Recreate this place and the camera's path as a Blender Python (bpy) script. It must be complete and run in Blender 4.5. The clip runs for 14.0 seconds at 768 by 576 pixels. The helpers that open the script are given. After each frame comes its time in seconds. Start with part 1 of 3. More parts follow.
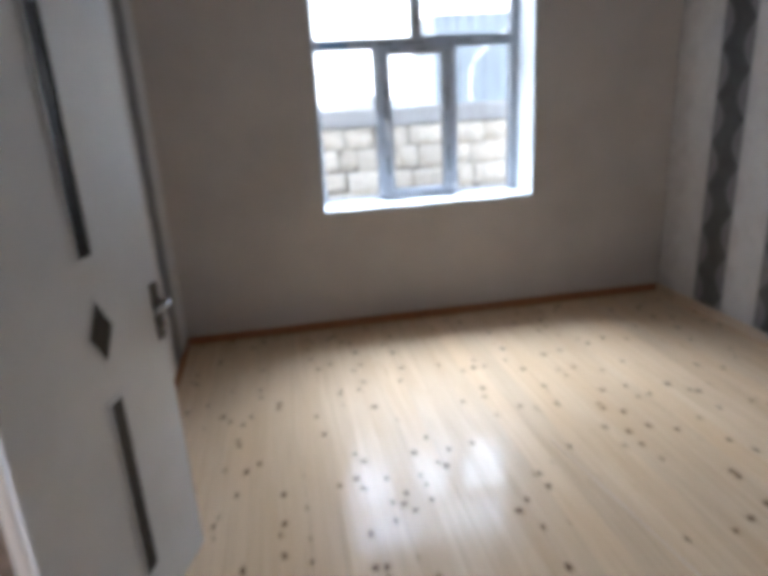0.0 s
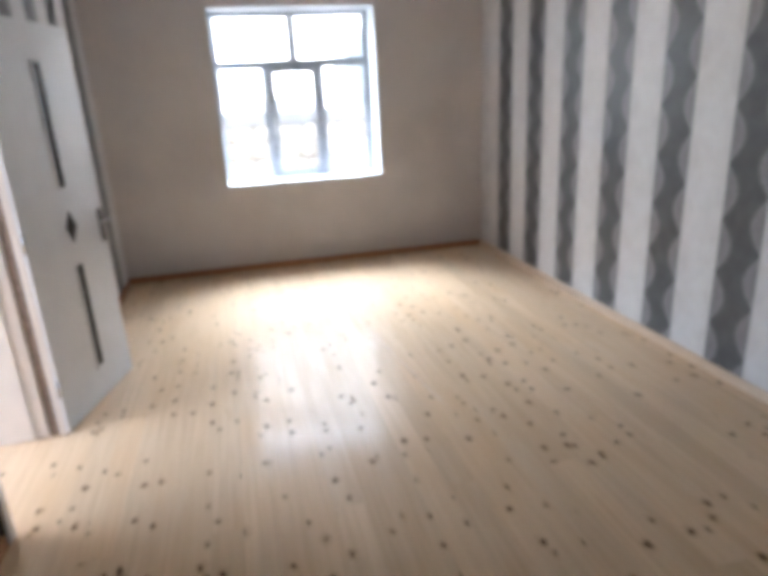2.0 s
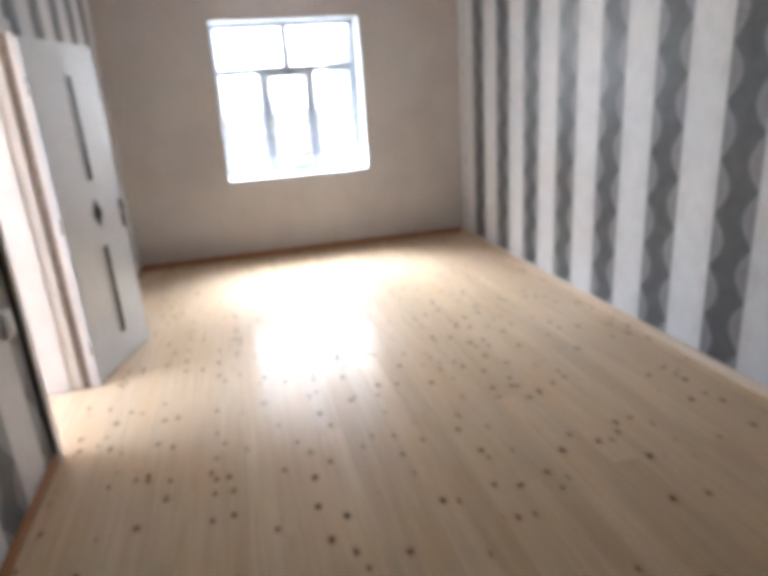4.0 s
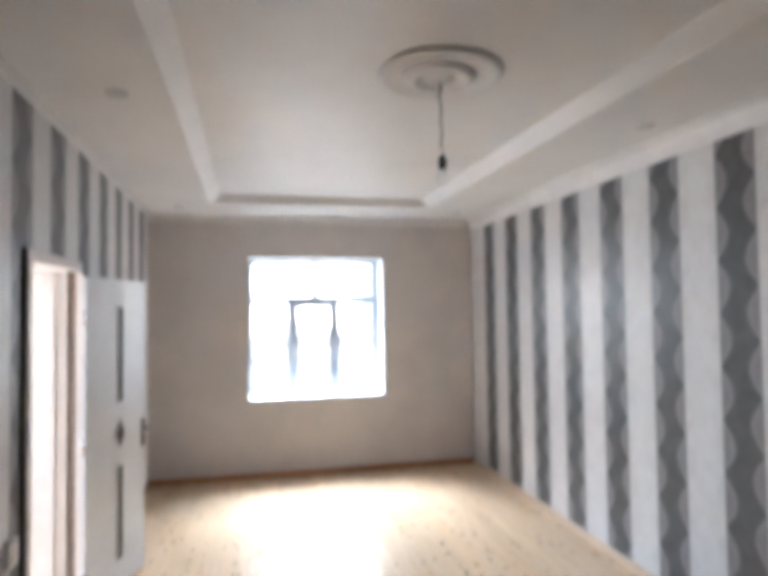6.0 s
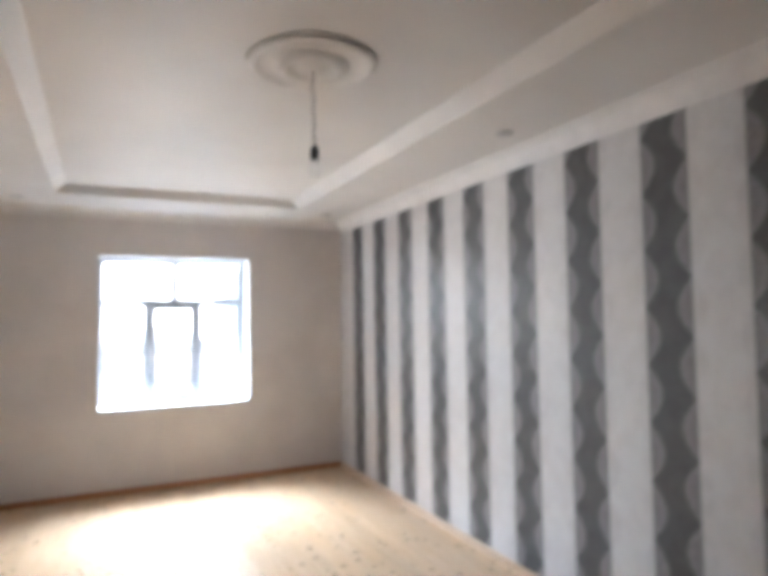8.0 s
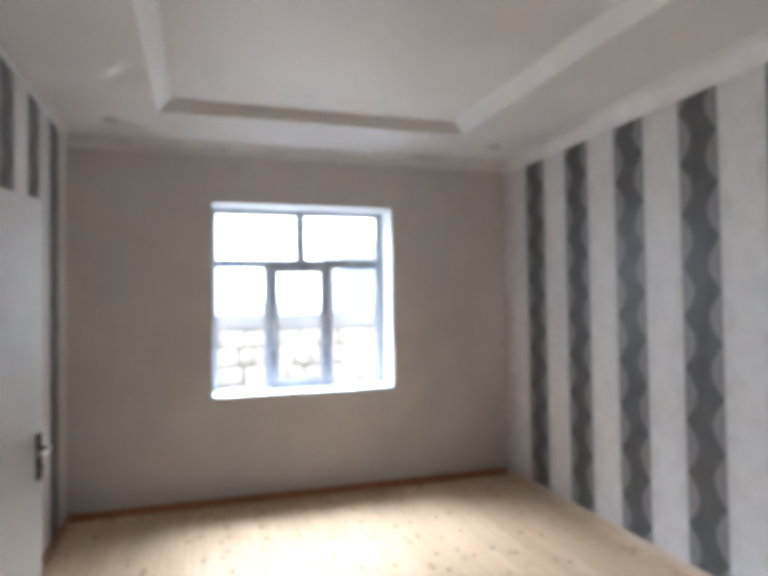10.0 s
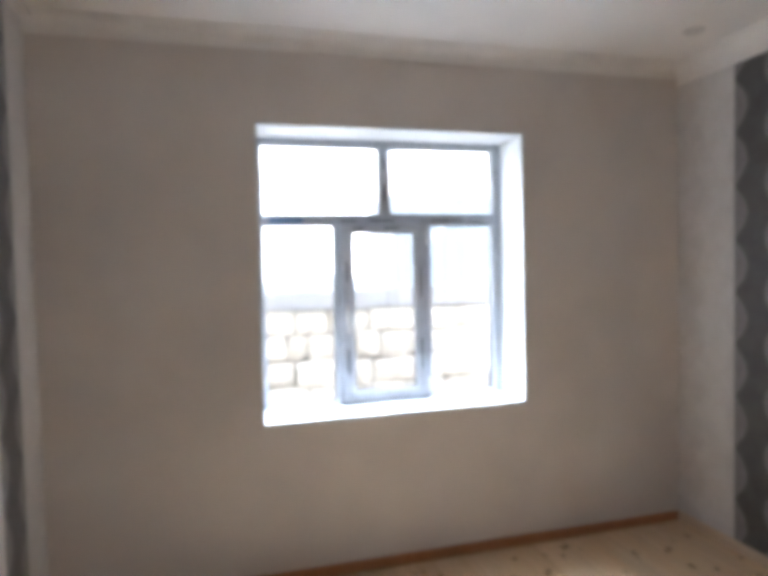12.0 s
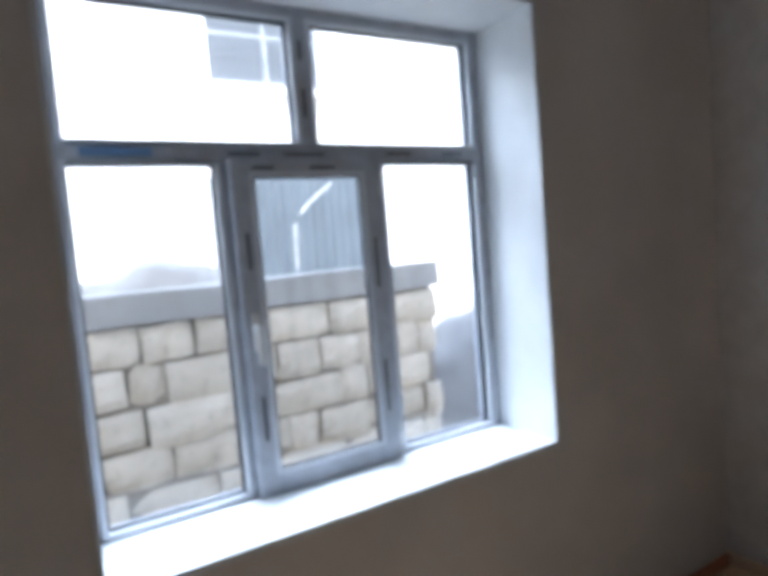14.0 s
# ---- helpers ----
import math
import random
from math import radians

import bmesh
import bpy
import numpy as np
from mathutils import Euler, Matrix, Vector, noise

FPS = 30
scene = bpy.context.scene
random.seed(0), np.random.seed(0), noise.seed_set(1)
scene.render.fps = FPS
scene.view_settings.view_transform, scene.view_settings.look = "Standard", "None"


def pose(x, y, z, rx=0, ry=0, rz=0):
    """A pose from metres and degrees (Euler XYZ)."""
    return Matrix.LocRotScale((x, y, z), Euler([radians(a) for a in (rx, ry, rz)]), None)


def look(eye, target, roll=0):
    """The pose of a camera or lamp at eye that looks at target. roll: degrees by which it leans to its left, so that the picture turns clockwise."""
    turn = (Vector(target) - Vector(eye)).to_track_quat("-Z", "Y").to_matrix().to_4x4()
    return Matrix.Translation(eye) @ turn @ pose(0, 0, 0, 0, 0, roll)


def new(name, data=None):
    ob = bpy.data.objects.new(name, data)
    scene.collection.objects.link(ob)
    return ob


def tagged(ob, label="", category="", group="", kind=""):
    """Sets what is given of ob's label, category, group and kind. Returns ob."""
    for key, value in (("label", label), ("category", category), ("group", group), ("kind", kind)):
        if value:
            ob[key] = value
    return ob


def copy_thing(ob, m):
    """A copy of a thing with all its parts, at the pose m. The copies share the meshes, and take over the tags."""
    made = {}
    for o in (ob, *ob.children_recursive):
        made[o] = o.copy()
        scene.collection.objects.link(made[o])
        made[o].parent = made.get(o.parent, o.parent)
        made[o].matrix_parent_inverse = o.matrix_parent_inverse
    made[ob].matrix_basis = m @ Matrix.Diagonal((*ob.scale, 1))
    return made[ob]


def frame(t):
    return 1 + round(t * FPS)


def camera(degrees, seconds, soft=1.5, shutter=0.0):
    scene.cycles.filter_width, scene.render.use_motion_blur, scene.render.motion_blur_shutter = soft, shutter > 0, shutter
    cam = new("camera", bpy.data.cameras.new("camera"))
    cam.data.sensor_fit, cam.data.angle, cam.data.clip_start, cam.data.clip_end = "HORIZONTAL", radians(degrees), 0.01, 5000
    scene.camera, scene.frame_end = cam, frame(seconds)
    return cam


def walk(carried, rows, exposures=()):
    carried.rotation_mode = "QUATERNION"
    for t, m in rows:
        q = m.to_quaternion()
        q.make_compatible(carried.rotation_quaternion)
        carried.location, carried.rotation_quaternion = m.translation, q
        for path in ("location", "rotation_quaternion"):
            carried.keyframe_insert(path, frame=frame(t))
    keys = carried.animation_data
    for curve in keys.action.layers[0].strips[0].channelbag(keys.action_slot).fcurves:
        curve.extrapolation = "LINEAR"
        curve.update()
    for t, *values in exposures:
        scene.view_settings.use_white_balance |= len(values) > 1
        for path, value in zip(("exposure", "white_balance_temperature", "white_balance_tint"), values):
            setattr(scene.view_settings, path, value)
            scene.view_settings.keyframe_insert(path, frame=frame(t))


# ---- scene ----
cam = camera(66.0, 14.0, 7.0, 0.5)
PATH = [
    (0, (0.025, -0.263, 1.572), (0.34, 1.612, 0.952), -3.3),
    (0.5, (0.1, -0.728, 1.536), (0.236, 1.175, 0.936), -3.2),
    (1, (0.145, -1.234, 1.525), (0.558, 0.622, 0.905), -1.7),
    (1.5, (0.288, -1.662, 1.55), (0.73, 0.184, 0.917), -3.0),
    (2, (0.381, -2.061, 1.596), (0.825, -0.214, 0.97), -3.0),
    (4.5, (0.388, -2.728, 1.614), (0.801, -0.875, 0.984), -4.6),
    (5, (0.429, -2.768, 1.631), (0.645, -0.861, 1.071), -2.1),
    (5.5, (0.397, -2.793, 1.727), (0.73, -0.838, 1.468), -2.2),
    (6, (0.353, -2.829, 1.789), (0.79, -0.879, 1.861), -0.8),
    (6.5, (0.359, -2.859, 1.806), (0.834, -0.963, 2.228), -0.9),
    (7, (0.371, -2.908, 1.802), (1.032, -1.089, 2.304), -2.1),
    (7.5, (0.376, -2.891, 1.767), (1.301, -1.171, 2.195), 1.8),
    (8, (0.351, -2.765, 1.718), (1.212, -0.962, 1.814), -0.9),
    (8.5, (0.324, -2.392, 1.654), (0.961, -0.497, 1.714), -0.8),
    (11, (0.213, -0.245, 1.552), (0.756, 1.68, 1.562), -0.8),
    (11.5, (0.22, 0.19, 1.665), (0.659, 2.141, 1.621), -1.3),
    (12, (0.131, 0.654, 1.643), (0.66, 2.581, 1.565), -1.3),
    (12.5, (0.088, 1.128, 1.609), (0.674, 3.037, 1.493), -1.8),
    (13, (0.143, 1.476, 1.594), (1.139, 3.206, 1.477), -0.8),
    (13.2, (0.146, 1.605, 1.597), (1.286, 3.245, 1.48), -1.3),
    (13.5, (0.189, 1.841, 1.583), (1.259, 3.527, 1.462), -3.0),
    (14, (0.24, 2.24, 1.60), (1.270, 3.943, 1.447), -4.7),
]
EXPOSURES = [(0, 2.75, 5350, 8), (0.5, 2.9, 5300, 8), (1.5, 3.4, 5500, 9), (2, 3.6, 5500, 9), (5, 3.97, 5550, 9), (6, 4.0, 5400, 8), (6.5, 4.2, 5550, 8), (7.5, 4.2, 5600, 9), (8.5, 3.85, 5400, 8), (11, 3.3, 5550, 8), (11.5, 3.55, 5600, 9), (12, 3.4, 5600, 9), (12.5, 3.5, 5600, 9), (13, 3.25, 5500, 9), (13.2, 2.8, 5500, 9), (13.5, 2.35, 5450, 9), (14, 2.03, 5300, 8)]
walk(cam, [(t, look(eye, target, roll)) for t, eye, target, roll in PATH], EXPOSURES)

# ---- world, sun, exposure ----
world = bpy.data.worlds.new("overcast_sky")
scene.world = world
world.use_nodes = True
wn = world.node_tree
sky = wn.nodes.new("ShaderNodeTexSky")
sky.sky_type, sky.sun_disc = "NISHITA", False
sky.sun_elevation, sky.sun_rotation = radians(42), radians(200)
sky.air_density, sky.dust_density, sky.ozone_density = 1.0, 4.0, 1.0
wn.links.new(sky.outputs[0], wn.nodes["Background"].inputs[0])
wn.nodes["Background"].inputs[1].default_value = 0.15
sun_data = bpy.data.lights.new("sun", "SUN")
sun_data.energy, sun_data.angle, sun_data.color = 2.2, radians(8), (1.0, 0.96, 0.9)
sun = new("sun", sun_data)
sun.matrix_world = look((-2, -5.5, 5.27), (0, 0, 0))

# area lamps: an added sky panel high outside, and the hall window's daylight
def sky_lamp(name, eye, target, w, h, watts):
    data = bpy.data.lights.new(name, "AREA")
    data.shape, data.size, data.size_y, data.energy, data.color = "RECTANGLE", w, h, watts, (0.97, 0.985, 1.0)
    ob = new(name, data)
    ob.matrix_world = look(eye, target)
    return ob


# unseen panel above the far house, added to brighten the room through the window
sky_lamp("added_sky_panel", (1.06, 19.0, 17.0), (1.06, 4.0, 1.6), 28.0, 16.0, 5900)
sky_lamp("hall_daylight", (-3.19, 0.6, 1.5), (0, 0.6, 1.3), 1.7, 1.9, 6.5)

# ---- materials ----


class Mat:
    """A small wrapper round a node material."""

    def __init__(self, name, rough=0.6, metal=0.0):
        self.m = bpy.data.materials.new(name)
        self.m.use_nodes = True
        self.t = self.m.node_tree
        self.b = self.t.nodes["Principled BSDF"]
        self.b.inputs["Roughness"].default_value = rough
        self.b.inputs["Metallic"].default_value = metal

    def n(self, kind, **inputs):
        node = self.t.nodes.new(kind)
        for k, v in inputs.items():
            node.inputs[k.replace("_", " ")].default_value = v
        return node

    def l(self, a, b):
        self.t.links.new(a, b)

    def coords(self, scale=(1, 1, 1), space="Object"):
        tc, mp = self.n("ShaderNodeTexCoord"), self.n("ShaderNodeMapping")
        mp.inputs["Scale"].default_value = scale
        self.l(tc.outputs[space], mp.inputs["Vector"])
        return mp.outputs[0]

    def noise(self, vec, scale, detail=4.0, rough=0.55):
        node = self.n("ShaderNodeTexNoise", Scale=scale, Detail=detail, Roughness=rough)
        self.l(vec, node.inputs["Vector"])
        return node.outputs["Fac"]

    def math(self, op, a, b=0.0, c=0.0):
        node = self.n("ShaderNodeMath")
        node.operation = op
        for i, v in enumerate((a, b, c)):
            if isinstance(v, (int, float)):
                node.inputs[i].default_value = v
            else:
                self.l(v, node.inputs[i])
        return node.outputs[0]

    def step(self, v, lo, hi, a=0.0, b=1.0):
        node = self.n("ShaderNodeMapRange")
        node.interpolation_type = "SMOOTHSTEP"
        for k, x in zip(("From Min", "From Max", "To Min", "To Max"), (lo, hi, a, b)):
            node.inputs[k].default_value = x
        self.l(v, node.inputs["Value"])
        return node.outputs[0]

    def mix(self, fac, a, b, mode="MIX"):
        node = self.n("ShaderNodeMix")
        node.data_type, node.blend_type = "RGBA", mode
        for sock, v in ((node.inputs[0], fac), (node.inputs[6], a), (node.inputs[7], b)):
            if isinstance(v, (int, float)):
                sock.default_value = v
            elif isinstance(v, tuple):
                sock.default_value = (*v, 1)
            else:
                self.l(v, sock)
        return node.outputs[2]

    def base(self, v):
        if isinstance(v, tuple):
            self.b.inputs["Base Color"].default_value = (*v, 1)
        else:
            self.l(v, self.b.inputs["Base Color"])

    def bump(self, h, strength=0.2, dist=0.002):
        node = self.n("ShaderNodeBump", Strength=strength, Distance=dist)
        self.l(h, node.inputs["Height"])
        self.l(node.outputs[0], self.b.inputs["Normal"])


def paint(name, colour, rough=0.6, var=0.06, scale=3.0, bump=0.15, grain=180.0):
    """Painted or plastered surface with faint stains and fine grain."""
    k = Mat(name, rough)
    v = k.coords()
    big = k.noise(v, scale, 3)
    dark = tuple(c * (1 - var * 2) for c in colour)
    light = tuple(min(1, c * (1 + var)) for c in colour)
    k.base(k.mix(k.step(big, 0.3, 0.7), dark, light))
    k.bump(k.noise(v, grain, 2), bump, 0.001)
    return k.m


def wallpaper(name, start, period, width, last):
    """Vertical stripes along y: off-white bands, and grey bands with a dark wave and lace crescents."""
    k = Mat(name, 0.55)
    v = k.coords()
    sep = k.n("ShaderNodeSeparateXYZ")
    k.l(v, sep.inputs[0])
    y, z = sep.outputs[1], sep.outputs[2]
    u = k.math("WRAP", k.math("SUBTRACT", y, start), period, 0.0)
    inside = k.math("MULTIPLY", k.step(u, 0.0, 0.004), k.step(u, width - 0.004, width, 1.0, 0.0))
    inside = k.math("MULTIPLY", inside, k.step(y, last, last + 0.01, 1.0, 0.0))
    c = k.math("DIVIDE", u, width)
    turn = k.math("MULTIPLY", z, math.pi / 0.29)
    near = k.math("MULTIPLY", k.math("POWER", k.math("ABSOLUTE", k.math("COSINE", turn)), 0.9), 0.32)
    far = k.math("MULTIPLY", k.math("POWER", k.math("ABSOLUTE", k.math("SINE", turn)), 0.9), 0.32)
    over = k.math("SUBTRACT", c, near)
    under = k.math("SUBTRACT", k.math("SUBTRACT", 1.0, c), far)
    edge = k.math("MINIMUM", over, under)
    band = k.step(edge, -0.03, 0.03)
    # lace crescents in the hollows of the wave
    rim = k.math("MULTIPLY", k.step(edge, -0.03, -0.06), k.step(edge, -0.17, -0.10))
    lace = k.math("MULTIPLY", rim, k.step(k.noise(v, 70, 3), 0.42, 0.6))
    mott = k.noise(v, 9, 5, 0.7)
    fine = k.noise(v, 60, 3, 0.7)
    light = k.mix(k.step(mott, 0.35, 0.7), (0.72, 0.70, 0.685), (0.655, 0.63, 0.61))
    # faint flourishes on the light bands
    vor = k.n("ShaderNodeTexVoronoi", Scale=7.0)
    vor.feature = "DISTANCE_TO_EDGE"
    k.l(v, vor.inputs["Vector"])
    light = k.mix(k.math("MULTIPLY", k.step(vor.outputs[0], 0.0, 0.05, 1.0, 0.0), 0.05), light, (0.5, 0.46, 0.44))
    c2 = k.math("DIVIDE", k.math("SUBTRACT", u, width), period - width)
    blot = k.math("SUBTRACT", k.math("MULTIPLY", near, 0.9), k.math("SUBTRACT", 1.0, c2))
    blot2 = k.math("SUBTRACT", k.math("MULTIPLY", far, 0.7), c2)
    faint = k.math("MULTIPLY", k.step(k.math("MAXIMUM", blot, blot2), 0.0, 0.05), k.step(mott, 0.3, 0.6, 0.1, 0.22))
    light = k.mix(faint, light, (0.45, 0.42, 0.41))
    mid = k.mix(k.step(fine, 0.35, 0.65), (0.185, 0.18, 0.178), (0.27, 0.262, 0.258))
    mid = k.mix(k.math("MULTIPLY", lace, 0.2), mid, (0.6, 0.59, 0.58))
    dark = k.mix(k.step(mott, 0.3, 0.7), (0.083, 0.083, 0.083), (0.12, 0.119, 0.118))
    k.base(k.mix(inside, light, k.mix(band, mid, dark)))
    k.bump(k.math("ADD", fine, k.math("MULTIPLY", band, 0.6)), 0.1, 0.0015)
    k.l(k.step(fine, 0.3, 0.7, 0.34, 0.5), k.b.inputs["Roughness"])
    return k.m


def pine(name, tone=(0.69, 0.53, 0.36), rough=0.36, knots=True):
    """Varnished pine boards along y with grain, knots and a random tint a board."""
    k = Mat(name, rough)
    info = k.n("ShaderNodeObjectInfo")
    tc = k.n("ShaderNodeTexCoord")
    shift = k.n("ShaderNodeVectorMath")
    shift.operation = "ADD"
    comb = k.n("ShaderNodeCombineXYZ")
    k.l(k.math("MULTIPLY", info.outputs["Random"], 37.0), comb.inputs[0])
    k.l(k.math("MULTIPLY", info.outputs["Random"], 91.0), comb.inputs[1])
    k.l(tc.outputs["Object"], shift.inputs[0])
    k.l(comb.outputs[0], shift.inputs[1])

    def scaled(sx, sy, sz):
        mp = k.n("ShaderNodeMapping")
        mp.inputs["Scale"].default_value = (sx, sy, sz)
        k.l(shift.outputs[0], mp.inputs["Vector"])
        return mp.outputs[0]

    grain = k.noise(scaled(26, 0.9, 6), 1.6, 6, 0.6)
    cloud = k.noise(scaled(3, 0.7, 1), 1.3, 3)
    a = tuple(c * 1.12 for c in tone)
    b = tuple(c * f for c, f in zip(tone, (0.80, 0.72, 0.62)))
    col = k.mix(k.step(grain, 0.3, 0.8, 0.1, 0.75), a, b)
    col = k.mix(k.step(cloud, 0.35, 0.75, 0.0, 0.5), col, (tone[0] * 0.95, tone[1] * 0.83, tone[2] * 0.66))
    tint = k.step(info.outputs["Random"], 0.0, 1.0, 0.94, 1.05)
    tn = k.n("ShaderNodeCombineXYZ")
    for i in range(3):
        k.l(tint, tn.inputs[i])
    col = k.mix(1.0, col, tn.outputs[0], "MULTIPLY")
    if knots:
        for size, sx, sy, r0, r1, keep in ((1.0, 6.5, 4.4, 0.04, 0.09, 0.60), (1.7, 10.0, 6.2, 0.045, 0.10, 0.76)):
            vor = k.n("ShaderNodeTexVoronoi", Scale=1.0, Randomness=1.0)
            vor.voronoi_dimensions = "2D"
            k.l(scaled(sx, sy, 1), vor.inputs["Vector"])
            split = k.n("ShaderNodeSeparateColor")
            k.l(vor.outputs["Color"], split.inputs[0])
            on = k.step(split.outputs[0], keep, keep + 0.02)
            wob = k.math("ADD", vor.outputs["Distance"], k.step(k.noise(scaled(34, 26, 1), 1.0, 3), 0.2, 0.8, -0.055, 0.055))
            halo = k.math("MULTIPLY", k.step(wob, r0, r1 * 2.4, 0.4, 0.0), on)
            spot = k.math("MULTIPLY", k.step(wob, r0, r1, 0.92, 0.0), on)
            col = k.mix(halo, col, (0.33, 0.17, 0.07))
            col = k.mix(spot, col, (0.085, 0.04, 0.018))
    k.base(col)
    k.l(k.step(k.noise(scaled(4, 1.5, 1), 2.0, 5), 0.3, 0.75, rough * 0.75, rough * 1.7), k.b.inputs["Roughness"])
    k.bump(k.math("ADD", grain, cloud), 0.12, 0.0012)
    k.b.inputs["Specular IOR Level"].default_value = 0.12
    k.b.inputs["Coat Weight"].default_value = 0.33
    k.b.inputs["Coat Roughness"].default_value = 0.11
    k.b.inputs["Coat IOR"].default_value = 1.33
    return k.m


def stone(name, a, b, grain=30.0):
    """Porous cut stone or concrete, tinted a piece."""
    k = Mat(name, 0.9)
    v = k.coords()
    info = k.n("ShaderNodeObjectInfo")
    col = k.mix(k.step(k.noise(v, 5, 5), 0.3, 0.7), a, b)
    col = k.mix(k.step(info.outputs["Random"], 0.0, 1.0, 0.0, 0.5), col, tuple(c * 0.8 for c in b))
    pits = k.noise(v, grain, 5, 0.7)
    col = k.mix(k.step(pits, 0.56, 0.72, 0.0, 0.6), col, tuple(c * 0.5 for c in b))
    k.base(col)
    k.bump(pits, 0.8, 0.01)
    return k.m


def plain(name, colour, rough=0.5, metal=0.0):
    k = Mat(name, rough, metal)
    v = k.coords()
    k.base(k.mix(k.step(k.noise(v, 25, 3), 0.3, 0.7), tuple(c * 0.88 for c in colour), colour))
    return k.m


M_BEIGE = paint("beige_wall_paint", (0.685, 0.635, 0.60), 0.6, 0.04, 1.7)
M_CEIL = paint("white_ceiling_paint", (0.84, 0.81, 0.78), 0.5, 0.025, 1.2, 0.1)
M_COVE = paint("white_plaster_moulding", (0.83, 0.80, 0.775), 0.55, 0.03, 6)
M_REVEAL = paint("white_reveal_plaster", (0.75, 0.765, 0.775), 0.5, 0.03, 4)
M_HALL = paint("hall_wall_paint", (0.78, 0.73, 0.68), 0.6, 0.03, 2)
M_PAPER_R = wallpaper("striped_wallpaper", -0.32, 0.557, 0.277, 3.4)
M_PAPER_L = wallpaper("striped_wallpaper_left", -0.01, 0.53, 0.268, 3.45)
M_PINE = pine("varnished_pine")
M_SKIRT = pine("stained_pine_skirting", (0.42, 0.205, 0.105), 0.35, False)
M_SKIRT_PALE = pine("pale_pine_skirting", (0.68, 0.56, 0.44), 0.3, False)
M_DOOR = paint("white_door_laminate", (0.74, 0.745, 0.76), 0.35, 0.02, 5, 0.05)
M_CASING = paint("cream_casing_laminate", (0.78, 0.72, 0.67), 0.4, 0.03, 6, 0.05)
M_CASE_EDGE = paint("raw_brown_board_edge", (0.25, 0.185, 0.145), 0.7, 0.15, 30)
M_GAP = plain("dark_gap_filler", (0.035, 0.03, 0.028), 0.8)
M_SLIT = plain("dark_tinted_door_glass", (0.02, 0.017, 0.016), 0.4)
M_SLIT.node_tree.nodes["Principled BSDF"].inputs["Specular IOR Level"].default_value = 0.2
M_PVC = paint("white_pvc", (0.72, 0.75, 0.80), 0.3, 0.02, 8, 0.03)
M_FILM = paint("blue_grey_film_on_pvc", (0.50, 0.525, 0.58), 0.4, 0.07, 14, 0.08)
M_GASKET = plain("black_rubber_gasket", (0.03, 0.03, 0.035), 0.6)
M_BLUE = plain("blue_print", (0.16, 0.27, 0.48), 0.5)
M_PRINT = plain("dark_print", (0.13, 0.14, 0.17), 0.5)
M_CHROME = plain("brushed_chrome", (0.62, 0.62, 0.63), 0.25, 1.0)
M_BRONZE = plain("dark_handle_plate", (0.12, 0.11, 0.105), 0.4, 0.6)
M_WHITEPL = plain("white_plastic", (0.80, 0.79, 0.77), 0.35)
M_BLACKPL = plain("black_bakelite", (0.025, 0.025, 0.025), 0.4)
M_CABLE = plain("dark_cable_sheath", (0.16, 0.14, 0.13), 0.6)
M_LENS = plain("spot_lamp_reflector", (0.50, 0.485, 0.47), 0.3)
M_BEZEL = plain("satin_spot_bezel", (0.62, 0.60, 0.585), 0.35)
M_STONE = stone("cream_limestone", (0.56, 0.51, 0.42), (0.45, 0.395, 0.31), 22)
M_MORTAR = stone("grey_mortar", (0.33, 0.29, 0.235), (0.21, 0.185, 0.15), 40)
M_CONC = stone("grey_concrete", (0.37, 0.36, 0.34), (0.29, 0.28, 0.265), 40)
M_GROUND = stone("dry_yard_soil", (0.42, 0.38, 0.32), (0.33, 0.29, 0.24), 12)
M_RUBBLE = stone("grey_gravel", (0.17, 0.165, 0.16), (0.11, 0.105, 0.10), 30)
M_RENDER = paint("white_house_render", (0.78, 0.77, 0.75), 0.8, 0.04, 0.6)
M_BLUEMETAL = paint("blue_grey_sheet_metal", (0.075, 0.088, 0.10), 0.45, 0.08, 2.0, 0.05)
M_DARKWIN = plain("far_window_glass", (0.06, 0.068, 0.075), 0.35)
M_RAIL = plain("grey_painted_iron", (0.26, 0.27, 0.29), 0.5)
M_ROOF = plain("grey_roof_sheet", (0.35, 0.34, 0.34), 0.6)


def glass():
    k = Mat("window_glass", 0.0)
    k.b.inputs["Transmission Weight"].default_value = 1.0
    k.b.inputs["IOR"].default_value = 1.45
    k.base((0.97, 0.985, 0.985))
    return k.m


M_GLASS = glass()
M_BULB = glass()
M_BULB.node_tree.nodes["Principled BSDF"].inputs["IOR"].default_value = 1.12

# ---- mesh helpers ----


def box(bm, x0, y0, z0, x1, y1, z1, mat=0):
    vs = [bm.verts.new(p) for p in ((x0, y0, z0), (x1, y0, z0), (x1, y1, z0), (x0, y1, z0), (x0, y0, z1), (x1, y0, z1), (x1, y1, z1), (x0, y1, z1))]
    for f in ((3, 2, 1, 0), (4, 5, 6, 7), (0, 1, 5, 4), (1, 2, 6, 5), (2, 3, 7, 6), (3, 0, 4, 7)):
        bm.faces.new([vs[i] for i in f]).material_index = mat
    return vs


def soft_box(x0, y0, z0, x1, y1, z1, r=0.004, seg=2):
    bm = bmesh.new()
    box(bm, x0, y0, z0, x1, y1, z1)
    bmesh.ops.bevel(bm, geom=bm.edges[:], offset=r, segments=seg, affect="EDGES", profile=0.5)
    return bm


